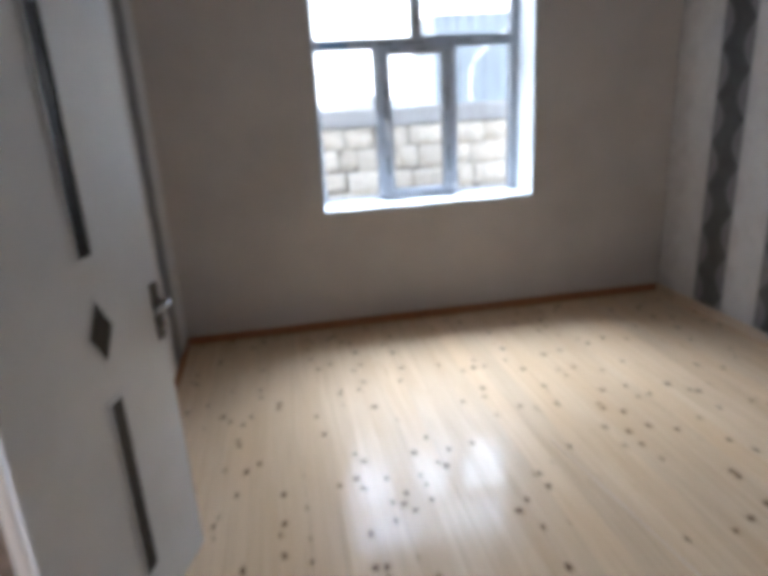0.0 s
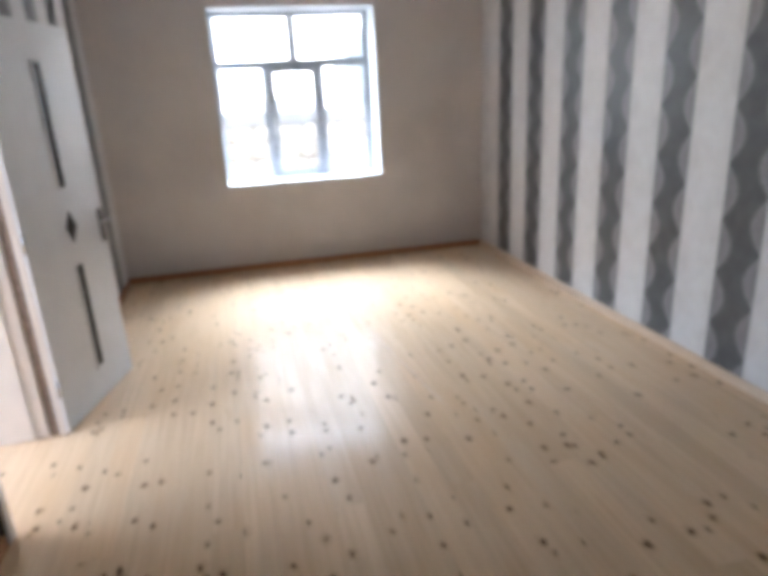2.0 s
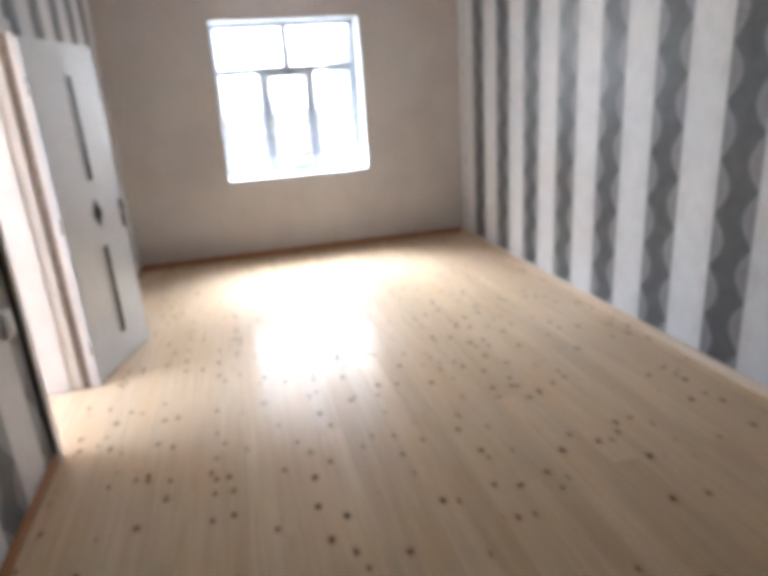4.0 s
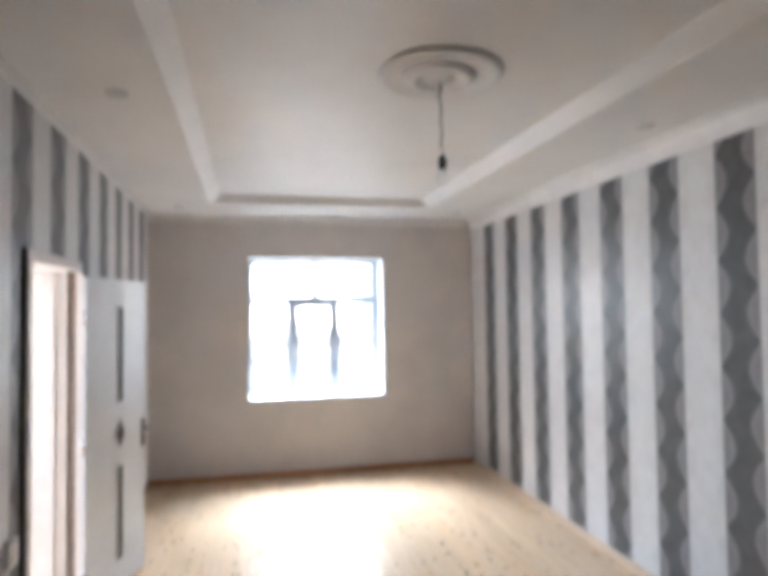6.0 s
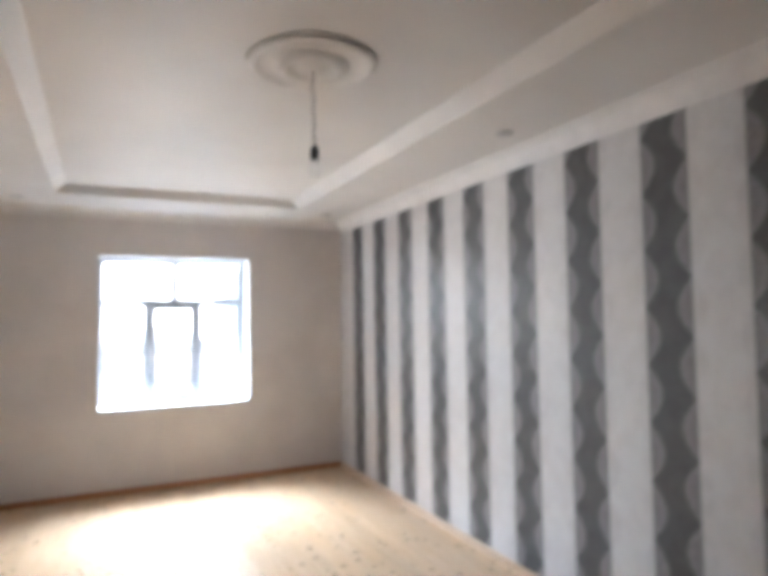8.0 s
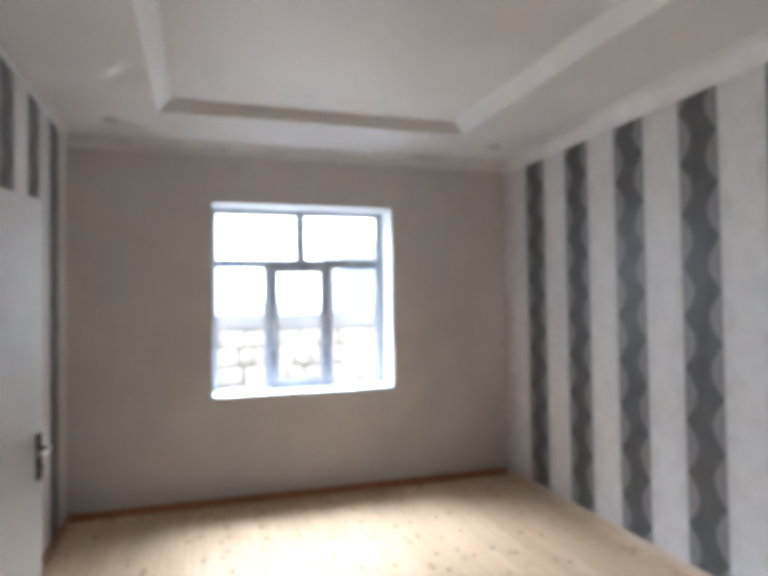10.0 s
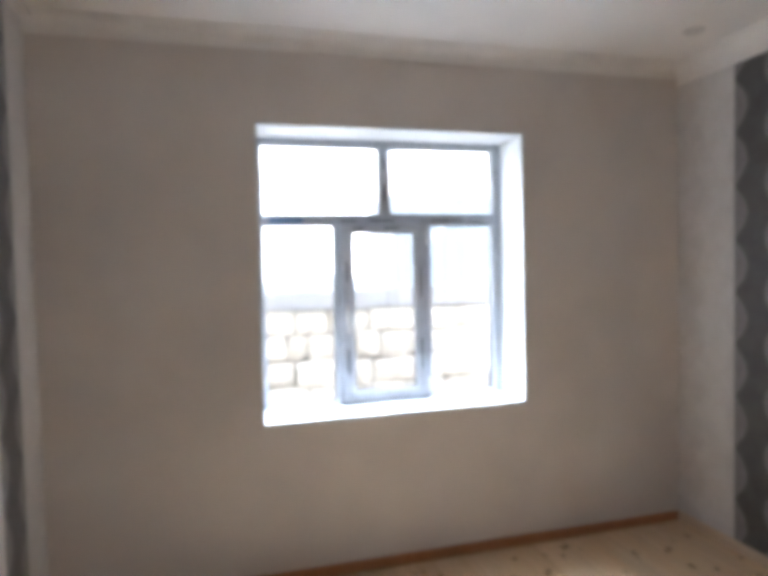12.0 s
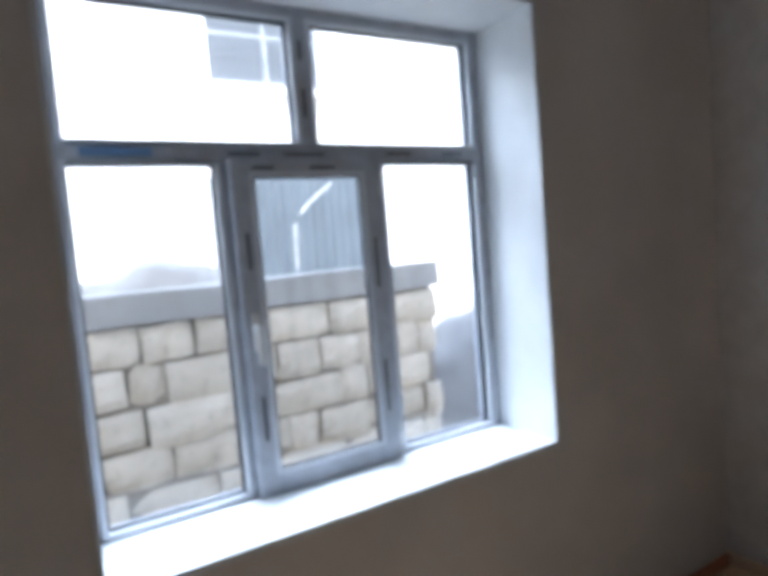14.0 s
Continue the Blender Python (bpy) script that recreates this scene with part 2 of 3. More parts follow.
def lathe(profile, n=32, centre=(0, 0, 0)):
    """Turns (radius, height) pairs round z."""
    bm = bmesh.new()
    rings = []
    for r, h in profile:
        rings.append([bm.verts.new((centre[0] + r * math.cos(2 * math.pi * i / n), centre[1] + r * math.sin(2 * math.pi * i / n), centre[2] + h)) for i in range(n)])
    for a, b in zip(rings, rings[1:]):
        for i in range(n):
            f = bm.faces.new((a[i], a[(i + 1) % n], b[(i + 1) % n], b[i]))
            f.smooth = True
    for ring in (rings[0], rings[-1]):
        bm.faces.new(ring)
    bmesh.ops.recalc_face_normals(bm, faces=bm.faces[:])
    return bm


def tube(points, r, n=10):
    bm = bmesh.new()
    rings = []
    for i, p in enumerate(points):
        p = Vector(p)
        d = (Vector(points[min(i + 1, len(points) - 1)]) - Vector(points[max(i - 1, 0)])).normalized()
        a = d.orthogonal().normalized() if abs(d.z) < 0.9 else d.cross(Vector((0, 1, 0))).normalized()
        b = d.cross(a)
        rings.append([bm.verts.new(p + r * (math.cos(2 * math.pi * k / n) * a + math.sin(2 * math.pi * k / n) * b)) for k in range(n)])
    for a, b in zip(rings, rings[1:]):
        for k in range(n):
            bm.faces.new((a[k], a[(k + 1) % n], b[(k + 1) % n], b[k])).smooth = True
    bm.faces.new(rings[0])
    bm.faces.new(rings[-1])
    bmesh.ops.recalc_face_normals(bm, faces=bm.faces[:])
    return bm


def mesh(name, bm, *mats):
    me = bpy.data.meshes.new(name)
    bm.to_mesh(me)
    bm.free()
    for m in mats:
        me.materials.append(m)
    return me


def part(name, bm, material, parent, label=""):
    ob = new(name, mesh(name, bm, material))
    ob.parent = parent
    return tagged(ob, label)


def setting(name, bm, material, label, category):
    return tagged(new(name, mesh(name, bm, material)), label, category, kind="structure")


def thing(name, label, category, at=(0, 0, 0), group=""):
    ob = new(name)
    ob.location = at
    return tagged(ob, label, category, group)


# ---- the room ----
XL, XR, YW, YB = -0.70, 2.87, 3.715, -4.15
SOFFIT, TRAY = 2.82, 2.90
TOP = 3.05
SKEW = 0.012


def lean(bm):
    """The door wall runs a little out of square."""
    for v in bm.verts:
        v.co.x += SKEW * (YW - v.co.y)
    return bm


# window wall with its opening
WX0, WX1, WZ0, WZ1, WD = 0.311, 1.813, 0.822, 2.375, 0.42
bm = bmesh.new()
for x0, z0, x1, z1 in ((XL - 0.2, -0.1, WX0, TOP), (WX1, -0.1, XR + 0.25, TOP), (WX0, -0.1, WX1, WZ0), (WX0, WZ1, WX1, TOP)):
    box(bm, x0, YW, z0, x1, YW + WD, z1)
setting("wall_north", bm, M_BEIGE, "plain beige painted wall round the window", "wall")
bm = bmesh.new()
box(bm, XR, YB, -0.1, XR + 0.25, YW, TOP)
setting("wall_east", bm, M_PAPER_R, "wall papered in white and grey wavy stripes", "wall")
bm = bmesh.new()
box(bm, XL - 0.2, YB - 0.2, -0.1, XR + 0.25, YB, TOP)
setting("wall_south", bm, M_BEIGE, "plain beige painted wall", "wall")
# door wall with its opening
DY0, DY1, DZ, DT = 0.195, 0.955, 2.035, 0.30
bm = bmesh.new()
OY0, OY1, OZ = DY0 - 0.038, DY1 + 0.038, DZ + 0.038
for y0, z0, y1, z1 in ((YB, -0.1, OY0, TOP), (OY1, -0.1, YW, TOP), (OY0, OZ, OY1, TOP)):
    box(bm, XL - DT, y0, z0, XL, y1, z1)
setting("wall_west", lean(bm), M_PAPER_L, "wall papered in white and grey wavy stripes, with a doorway", "wall")

# ceiling: a flat border round a raised tray
TX0, TX1, TY0, TY1 = -0.02, 2.14, -3.3, 2.97
bm = bmesh.new()
for x0, y0, x1, y1 in ((XL - 0.1, YB, TX0, YW), (TX1, YB, XR, YW), (TX0, YB, TX1, TY0), (TX0, TY1, TX1, YW)):
    box(bm, x0, y0, SOFFIT, x1, y1, TOP)
box(bm, TX0, TY0, TRAY, TX1, TY1, TOP)
for xe, xi in ((TX0, TX0 + 0.09), (TX1, TX1 - 0.09)):
    tri = [[bm.verts.new(p) for p in ((xe, ye, SOFFIT), (xe, ye, TRAY), (xi, ye, TRAY))] for ye in (TY0, TY1)]
    bm.faces.new((tri[0][0], tri[0][2], tri[1][2], tri[1][0]))
for ye, yi in ((TY0, TY0 + 0.03), (TY1, TY1 - 0.03)):
    tri = [[bm.verts.new(p) for p in ((xe, ye, SOFFIT), (xe, yi, TRAY))] for xe in (TX0, TX1)]
    bm.faces.new((tri[0][0], tri[0][1], tri[1][1], tri[1][0]))
setting("ceiling", bm, M_CEIL, "white plaster ceiling with a raised rectangular tray", "ceiling")
bm = bmesh.new()
box(bm, -3.5, YB - 0.4, TOP, XR + 0.6, YW + WD, TOP + 0.25)
setting("roof_slab", bm, M_CONC, "flat concrete roof slab", "roof")


def cove(name, length, height, depth, place, turn):
    """Plaster moulding with a stepped, hollow profile, along local x; the wall is at y 0 behind it, the ceiling at z 0."""
    pts = [(0, -height), (-0.006, -height), (-0.008, -height * 0.86)]
    pts += [(-0.008 - (depth - 0.016) * (1 - math.cos(a)), -height * 0.86 + height * 0.74 * math.sin(a)) for a in (0.3, 0.6, 0.9, 1.2, 1.5)]
    pts += [(-depth, -height * 0.1), (-depth, 0), (0, 0)]
    bm = bmesh.new()
    ends = [[bm.verts.new((x, p, q)) for p, q in pts] for x in (0, length)]
    for i in range(len(pts)):
        j = (i + 1) % len(pts)
        bm.faces.new((ends[0][i], ends[0][j], ends[1][j], ends[1][i]))
    bm.faces.new(ends[0])
    bm.faces.new(ends[1])
    bmesh.ops.recalc_face_normals(bm, faces=bm.faces[:])
    ob = setting(name, bm, M_COVE, "white plaster ceiling moulding", "moulding")
    ob.matrix_world = pose(*place, 0, 0, turn)
    return ob


cove("trim", XR - XL, 0.085, 0.075, (XL, YW, SOFFIT), 0)
cove("trim", YW - YB, 0.125, 0.085, (XR, YW - 0.001, SOFFIT), -90)
west = cove("trim", YW - YB, 0.04, 0.05, (XL + SKEW * (YW - YB), YB, SOFFIT), 90 + math.degrees(SKEW))

bm = bmesh.new()
for i in range(int((YW - YB) / 0.11)):
    vs = box(bm, 0.05 + i * 0.11, -0.050, -0.034, 0.11 + i * 0.11, -0.030, -0.008)
bmesh.ops.bevel(bm, geom=bm.edges[:], offset=0.008, segments=1, affect="EDGES")
tagged(part("carved_leaves", bm, M_COVE, west), "row of small raised plaster leaves", kind="stuff")

# ---- skirting boards ----


def skirting(x0, y0, x1, y1, leaned=False, mat=None, label="reddish stained wooden skirting board"):
    bm = soft_box(x0, y0, 0.0, x1, y1, 0.058, 0.006, 2)
    return setting("baseboard", lean(bm) if leaned else bm, mat or M_SKIRT, label, "baseboard")


skirting(XL + 0.02, YW - 0.02, XR - 0.02, YW - 0.001)
skirting(XR - 0.02, YB, XR - 0.001, YW, False, M_SKIRT_PALE, "pale wooden skirting board")
skirting(XL + 0.001, YB, XL + 0.02, DY0 - 0.07, True)
skirting(XL + 0.001, DY1 + 0.07, XL + 0.02, YW, True)

# ---- window reveal and sill ----
FY = 4.005  # room face of the window frame
bm = bmesh.new()
box(bm, WX0, YW - 0.003, WZ0, WX0 + 0.012, FY, WZ1)
box(bm, WX1 - 0.012, YW - 0.003, WZ0, WX1, FY, WZ1)
box(bm, WX0 + 0.012, YW - 0.003, WZ1 - 0.012, WX1 - 0.012, FY, WZ1)
setting("window_reveal", bm, M_REVEAL, "smooth white plastered window reveal", "reveal")
setting("window_sill", soft_box(WX0 + 0.012, YW - 0.004, WZ0 - 0.004, WX1 - 0.012, FY + 0.03, WZ0 + 0.02, 0.004), M_REVEAL, "white window sill board in the deep reveal", "sill")

# ---- the window ----
win = tagged(new("window_1"), "white plastic window with an opening middle sash, still in factory film", "window", kind="structure")


def bar(name, x0, z0, x1, z1, y0, y1, mat, parent, label=""):
    return part(name, soft_box(x0, y0, z0, x1, y1, z1, 0.006, 2), mat, parent, label)


FB = FY + 0.065
bar("outer_frame", WX0 + 0.002, WZ0 + 0.0, 0.362, WZ1, FY, FB, M_FILM, win)
bar("outer_frame", 1.748, WZ0 + 0.0, WX1 - 0.002, WZ1, FY, FB, M_FILM, win)
bar("outer_frame", 0.362, 2.318, 1.748, WZ1, FY, FB, M_FILM, win)
bar("outer_frame", 0.362, WZ0, 1.748, 0.862, FY, FB, M_FILM, win)
bar("transom", 0.362, 1.872, 1.748, 1.938, FY - 0.004, FB, M_FILM, win)
bar("mullion", 1.030, 1.938, 1.105, 2.318, FY, FB, M_FILM, win)
bar("mullion", 0.757, 0.862, 0.812, 1.872, FY, FB, M_FILM, win)
bar("mullion", 1.285, 0.862, 1.345, 1.872, FY, FB, M_FILM, win)


def pane(x0, z0, x1, z1, y, parent, face):
    """A glass pane with a gasket line round it."""
    bm = bmesh.new()
    box(bm, x0 - 0.006, y, z0 - 0.006, x1 + 0.006, y + 0.006, z1 + 0.006)
    ob = part("pane", bm, M_GLASS, parent, "clear glass pane")
    ob.visible_shadow = False
    bm = bmesh.new()
    w, f = 0.014, y - 0.016
    for q in ((x0 - w, z0 - w, x0, z1 + w), (x1, z0 - w, x1 + w, z1 + w), (x0, z0 - w, x1, z0), (x0, z1, x1, z1 + w)):
        box(bm, q[0], face - 0.004, q[1], q[2], f, q[3])
    part("glazing_bead", bm, M_PVC, parent, "white glazing bead")
    bm = bmesh.new()
    g, a, b = 0.006, y - 0.016, y - 0.001
    for q in ((x0, z0, x0 + g, z1), (x1 - g, z0, x1, z1), (x0 + g, z0, x1 - g, z0 + g), (x0 + g, z1 - g, x1 - g, z1)):
        box(bm, q[0], a, q[1], q[2], b, q[3])
    part("gasket", bm, M_GASKET, parent, "thin black rubber gasket")


GY = FY + 0.035
pane(0.362, 1.938, 1.030, 2.318, GY, win, FY)
pane(1.105, 1.938, 1.748, 2.318, GY, win, FY)
pane(0.362, 0.862, 0.757, 1.872, GY, win, FY)
pane(1.345, 0.862, 1.748, 1.872, GY, win, FY)
sash = bar("sash", 0.790, 0.842, 0.862, 1.885, FY - 0.03, FY - 0.002, M_FILM, win, "opening sash in blue-grey film")
bar("sash_rail", 1.232, 0.842, 1.308, 1.885, FY - 0.03, FY - 0.002, M_FILM, sash)
bar("sash_rail", 0.862, 0.842, 1.232, 0.918, FY - 0.03, FY - 0.002, M_FILM, sash)
bar("sash_rail", 0.862, 1.828, 1.232, 1.885, FY - 0.03, FY - 0.002, M_FILM, sash)
pane(0.862, 0.918, 1.232, 1.828, FY - 0.012, sash, FY - 0.03)
part("window_handle", soft_box(0.812, FY - 0.042, 1.30, 0.838, FY - 0.03, 1.42, 0.005), M_WHITEPL, sash, "white lever handle")
part("lever", soft_box(0.815, FY - 0.075, 1.26, 0.835, FY - 0.055, 1.385, 0.007), M_WHITEPL, sash)
part("spindle", tube([(0.825, FY - 0.06, 1.375), (0.825, FY - 0.038, 1.375)], 0.008), M_WHITEPL, sash)
for z in (0.92, 1.80):
    part("hinge", tube([(1.313, FY - 0.018, z - 0.04), (1.313, FY - 0.018, z + 0.04)], 0.009), M_WHITEPL, sash)
# printed marks on the film
for i, (x0, z0, x1, z1, y) in enumerate(((0.40, 1.892, 0.585, 1.918, FY - 0.0055), (0.86, 1.85, 0.93, 1.862, FY - 0.0315), (1.05, 1.85, 1.14, 1.862, FY - 0.0315), (1.36, 1.9, 1.46, 1.912, FY - 0.0055), (1.60, 1.9, 1.69, 1.912, FY - 0.0055),
                                         (0.82, 1.55, 0.832, 1.66, FY - 0.0315), (0.82, 1.02, 0.832, 1.16, FY - 0.0315), (1.265, 1.02, 1.277, 1.2, FY - 0.0315), (1.265, 1.45, 1.277, 1.62, FY - 0.0315),
                                         (1.06, 2.02, 1.072, 2.11, FY - 0.0015), (1.06, 2.2, 1.072, 2.26, FY - 0.0015), (0.80, 1.896, 0.90, 1.906, FY - 0.0055), (0.98, 1.896, 1.12, 1.906, FY - 0.0055))):
    bm = bmesh.new()
    box(bm, x0, y, z0, x1, y + 0.001, z1)
    part("printed_mark", bm, M_BLUE if i == 0 else M_PRINT, win, "blue printed bar on the film" if i == 0 else "dark unreadable print on the film")

# ---- the doorway and door ----
XF = XL + SKEW * (YW - 0.5)  # wall face at the door
frame_d = tagged(new("door_frame"), "cream laminate door casing standing proud of the papered wall", "door frame", kind="structure")


def casing(name, x0, y0, z0, x1, y1, z1, mat, label=""):
    return part(name, soft_box(x0, y0, z0, x1, y1, z1, 0.005, 2), mat, frame_d, label)


CF = -0.632
casing("jamb", XF - DT, DY0 - 0.04, 0, CF - 0.012, DY0 + 0.002, DZ, M_CASING)
casing("jamb", XF - DT, DY1 - 0.002, 0, -0.700, DY1 + 0.04, DZ, M_CASING)
casing("rebate", -0.700, DY1 + 0.008, 0, -0.652, DY1 + 0.04, DZ, M_CASE_EDGE, "brown unfinished rebate of the frame")
casing("jamb_edge", -0.652, DY1 - 0.003, 0, CF - 0.012 + 0.024, DY1 + 0.04, DZ, M_CASING)
casing("head", XF - DT, DY0 - 0.04, DZ - 0.002, CF - 0.012, DY1 + 0.04, DZ + 0.04, M_CASING)
casing("stop", XF - DT + 0.02, DY1 - 0.014, 0, -0.76, DY1 - 0.002, DZ, M_CASING)
casing("architrave", CF - 0.012, 0.137, 0, CF, DY0 - 0.004, 2.09, M_CASING)
casing("architrave", CF - 0.012, DY1 + 0.004, 0, CF, 1.005, 2.09, M_CASING)
casing("architrave", CF - 0.010, DY0 - 0.004, DZ + 0.004, CF + 0.002, DY1 + 0.004, 2.09, M_CASING)
# solid strip; the shade beside the proud casing is put into its near-black colour
casing("gap_shade_strip", XF - 0.004, 0.128, 0, CF - 0.012, 0.15, 2.094, M_GAP, "near-black strip painted as the shaded gap between casing and wallpaper")

# leaf: local x from the hinge to the free edge, y towards the room
DL, DW, DTH = (-0.602, 0.95), 0.755, 0.04
leaf = tagged(new("door_1"), "white laminate door with dark glass slits, standing open against the wall", "door", kind="structure")
leaf.matrix_world = pose(DL[0], DL[1], 0.01, 0, 0, math.degrees(math.atan2(1.673 - 0.95, -0.395 + 0.602)))
SX, HH = 0.405, 2.0


def leaf_panel():
    """The leaf with recesses cut for two slits and a diamond."""
    bm = bmesh.new()
    box(bm, 0, 0, 0, DW, DTH, HH)
    bmesh.ops.bevel(bm, geom=bm.edges[:], offset=0.003, segments=2, affect="EDGES")
    return bm


part("panel", leaf_panel(), M_DOOR, leaf)
for z0, z1 in ((1.204, 1.814), (0.196, 0.787)):
    bm = bmesh.new()
    box(bm, SX - 0.031, -0.004, z0, SX + 0.031, 0.002, z1)
    slit = part("glass_slit", bm, M_SLIT, leaf, "narrow dark glass strip")
    bm = bmesh.new()
    for a in ((SX - 0.039, z0 - 0.007, SX - 0.031, z1 + 0.007), (SX + 0.031, z0 - 0.007, SX + 0.039, z1 + 0.007), (SX - 0.031, z0 - 0.007, SX + 0.031, z0), (SX - 0.031, z1, SX + 0.031, z1 + 0.007)):
        box(bm, a[0], -0.007, a[1], a[2], 0.002, a[3])
    part("bead", bm, M_DOOR, slit)


def diamond(w, h, y0, y1):
    bm = bmesh.new()
    pts = ((-w, 0), (0, -h), (w, 0), (0, h))
    a = [bm.verts.new((SX + p, y0, 0.995 + q)) for p, q in pts]
    b = [bm.verts.new((SX + p, y1, 0.995 + q)) for p, q in pts]
    bm.faces.new(a)
    bm.faces.new(b[::-1])
    for i in range(4):
        bm.faces.new((a[i], b[i], b[(i + 1) % 4], a[(i + 1) % 4]))
    bmesh.ops.recalc_face_normals(bm, faces=bm.faces[:])
    return bm


dia = part("glass_diamond", diamond(0.054, 0.085, -0.0065, 0.002), M_SLIT, leaf, "dark glass diamond")
part("bead", diamond(0.066, 0.102, -0.004, 0.002), M_DOOR, dia)
hd = part("door_handle", soft_box(DW - 0.055, -0.012, 0.845, DW - 0.017, 0.0, 1.035, 0.004), M_BRONZE, leaf, "dark handle plate with chrome lever")
part("lever", tube([(DW - 0.036, -0.004, 0.975), (DW - 0.036, -0.05, 0.975), (DW - 0.05, -0.056, 0.975), (DW - 0.145, -0.056, 0.97)], 0.009), M_CHROME, hd)
part("key_rose", tube([(DW - 0.036, -0.013, 0.895), (DW - 0.036, -0.022, 0.895)], 0.012, 16), M_CHROME, hd)
for z in (0.25, 1.0, 1.75):
    part("hinge", tube([(-0.006, 0.0, z - 0.045), (-0.006, 0.0, z + 0.045)], 0.008), M_CHROME, leaf)

# light switch on the door wall
sw = thing("light_switch", "white plastic light switch on the striped wallpaper", "switch", (XL + SKEW * (YW - 0.0), -0.02, 0.785))
part("back_box", soft_box(0.0, -0.046, -0.056, 0.030, 0.046, 0.056, 0.006), M_WHITEPL, sw)
part("rocker", soft_box(0.026, -0.028, -0.036, 0.037, 0.028, 0.036, 0.004), M_WHITEPL, sw)

# ---- ceiling rose, pendant, spots ----
RX, RY = 1.228, -0.195
prof = [(0.30, 0.0), (0.30, -0.008), (0.288, -0.020), (0.268, -0.024), (0.250, -0.016), (0.238, -0.010), (0.175, -0.012), (0.165, -0.024), (0.15, -0.036), (0.128, -0.040), (0.108, -0.030), (0.098, -0.018), (0.06, -0.018), (0.05, -0.03), (0.03, -0.036), (0.005, -0.037)]
prof = [(r, h * 1.1) for r, h in prof]
rose = thing("ceiling_rose", "round white plaster ceiling rose with concentric rings", "ceiling rose", (RX, RY, TRAY))
part("outer_ring", lathe(prof[:7], 64), M_COVE, rose)
part("centre_boss", lathe([(0.176, -0.004)] + prof[6:], 64), M_COVE, rose)
pend = thing("pendant_light", "bare bulb in a black holder hanging on a twisted cable", "pendant lamp", (RX, RY, TRAY - 0.038))
drop = [(0.004 * math.sin(i * 1.3) + 0.006 * i / 16, 0.004 * math.cos(i * 1.7), -0.022 * i) for i in range(17)]
part("cable", tube(drop, 0.0042, 8), M_CABLE, pend)
part("connector", soft_box(-0.004, -0.008, -0.345, 0.014, 0.008, -0.315, 0.003), M_WHITEPL, pend)
part("lamp_holder", lathe([(0.006, -0.35), (0.016, -0.36), (0.020, -0.375), (0.020, -0.41), (0.017, -0.418), (0.010, -0.419)], 20, (0.006, 0, 0)), M_BLACKPL, pend)
bulb = part("bulb", lathe([(0.011, -0.419), (0.014, -0.428), (0.026, -0.45), (0.029, -0.468), (0.024, -0.485), (0.012, -0.495), (0.002, -0.497)], 24, (0.006, 0, 0)), M_BULB, pend, "clear glass bulb, unlit")

spot = thing("recessed_spotlight", "small round recessed ceiling spotlight, switched off", "spotlight", (-0.26, 0.115, SOFFIT), "spotlights in the ceiling border")
part("bezel", lathe([(0.032, 0.0), (0.054, 0.0), (0.054, -0.004), (0.048, -0.009), (0.033, -0.006)], 28), M_BEZEL, spot)
part("lens", lathe([(0.031, -0.004), (0.031, -0.002), (0.02, -0.001), (0.002, -0.001)], 24), M_LENS, spot)
for x, y in ((2.56, 0.12), (-0.33, 3.23), (2.53, 3.22)):
    copy_thing(spot, pose(x, y, SOFFIT))

# a thin lath left lying on the boards
lath = thing("wooden_lath", "thin pale wooden lath lying on the pine floor", "lath", (1.232, 1.30, 0.0))
lath.rotation_euler = (0, 0, math.atan2(0.165, 1.34))
part("strip", soft_box(-0.006, -0.675, 0.0, 0.006, 0.675, 0.006, 0.002, 1), M_SKIRT_PALE, lath)

# ---- hall behind the doorway, lit by its own window ----
HX, HY0, HY1 = -3.2, -1.2, 2.6
bm = bmesh.new()
box(bm, HX - 0.2, HY0 - 0.2, -0.1, XL - DT + 0.06, HY0, TOP)
box(bm, HX - 0.2, HY1, -0.1, XL - DT + 0.02, HY1 + 0.2, TOP)
setting("hall_wall", bm, M_HALL, "plain light hall wall", "wall")
bm = bmesh.new()
for y0, z0, y1, z1 in ((HY0, -0.1, -0.3, TOP), (1.5, -0.1, HY1, TOP), (-0.3, -0.1, 1.5, 0.5), (-0.3, 2.5, 1.5, TOP)):
    box(bm, HX - 0.2, y0, z0, HX, y1, z1)
setting("hall_wall", bm, M_HALL, "plain light hall wall with an opening to daylight", "wall")
bm = bmesh.new()
box(bm, HX, HY0, 2.8, XL - DT + 0.02, HY1, TOP)
setting("ceiling", bm, M_CEIL, "plain white hall ceiling", "ceiling")

# ---- outside ----
GZ = -0.35
bm = bmesh.new()
grid = [[bm.verts.new((sx, sy, GZ)) for sx in (-400, -60, -12, -3.4, 3.2, 14, 60, 400)] for sy in (-400, -60, -5, 4.0, 12, 60, 400)]
for r0, r1 in zip(grid, grid[1:]):
    for i in range(len(r0) - 1):
        bm.faces.new((r0[i], r0[i + 1], r1[i + 1], r1[i]))
setting("ground", bm, M_GROUND, "dry bare yard soil", "ground")

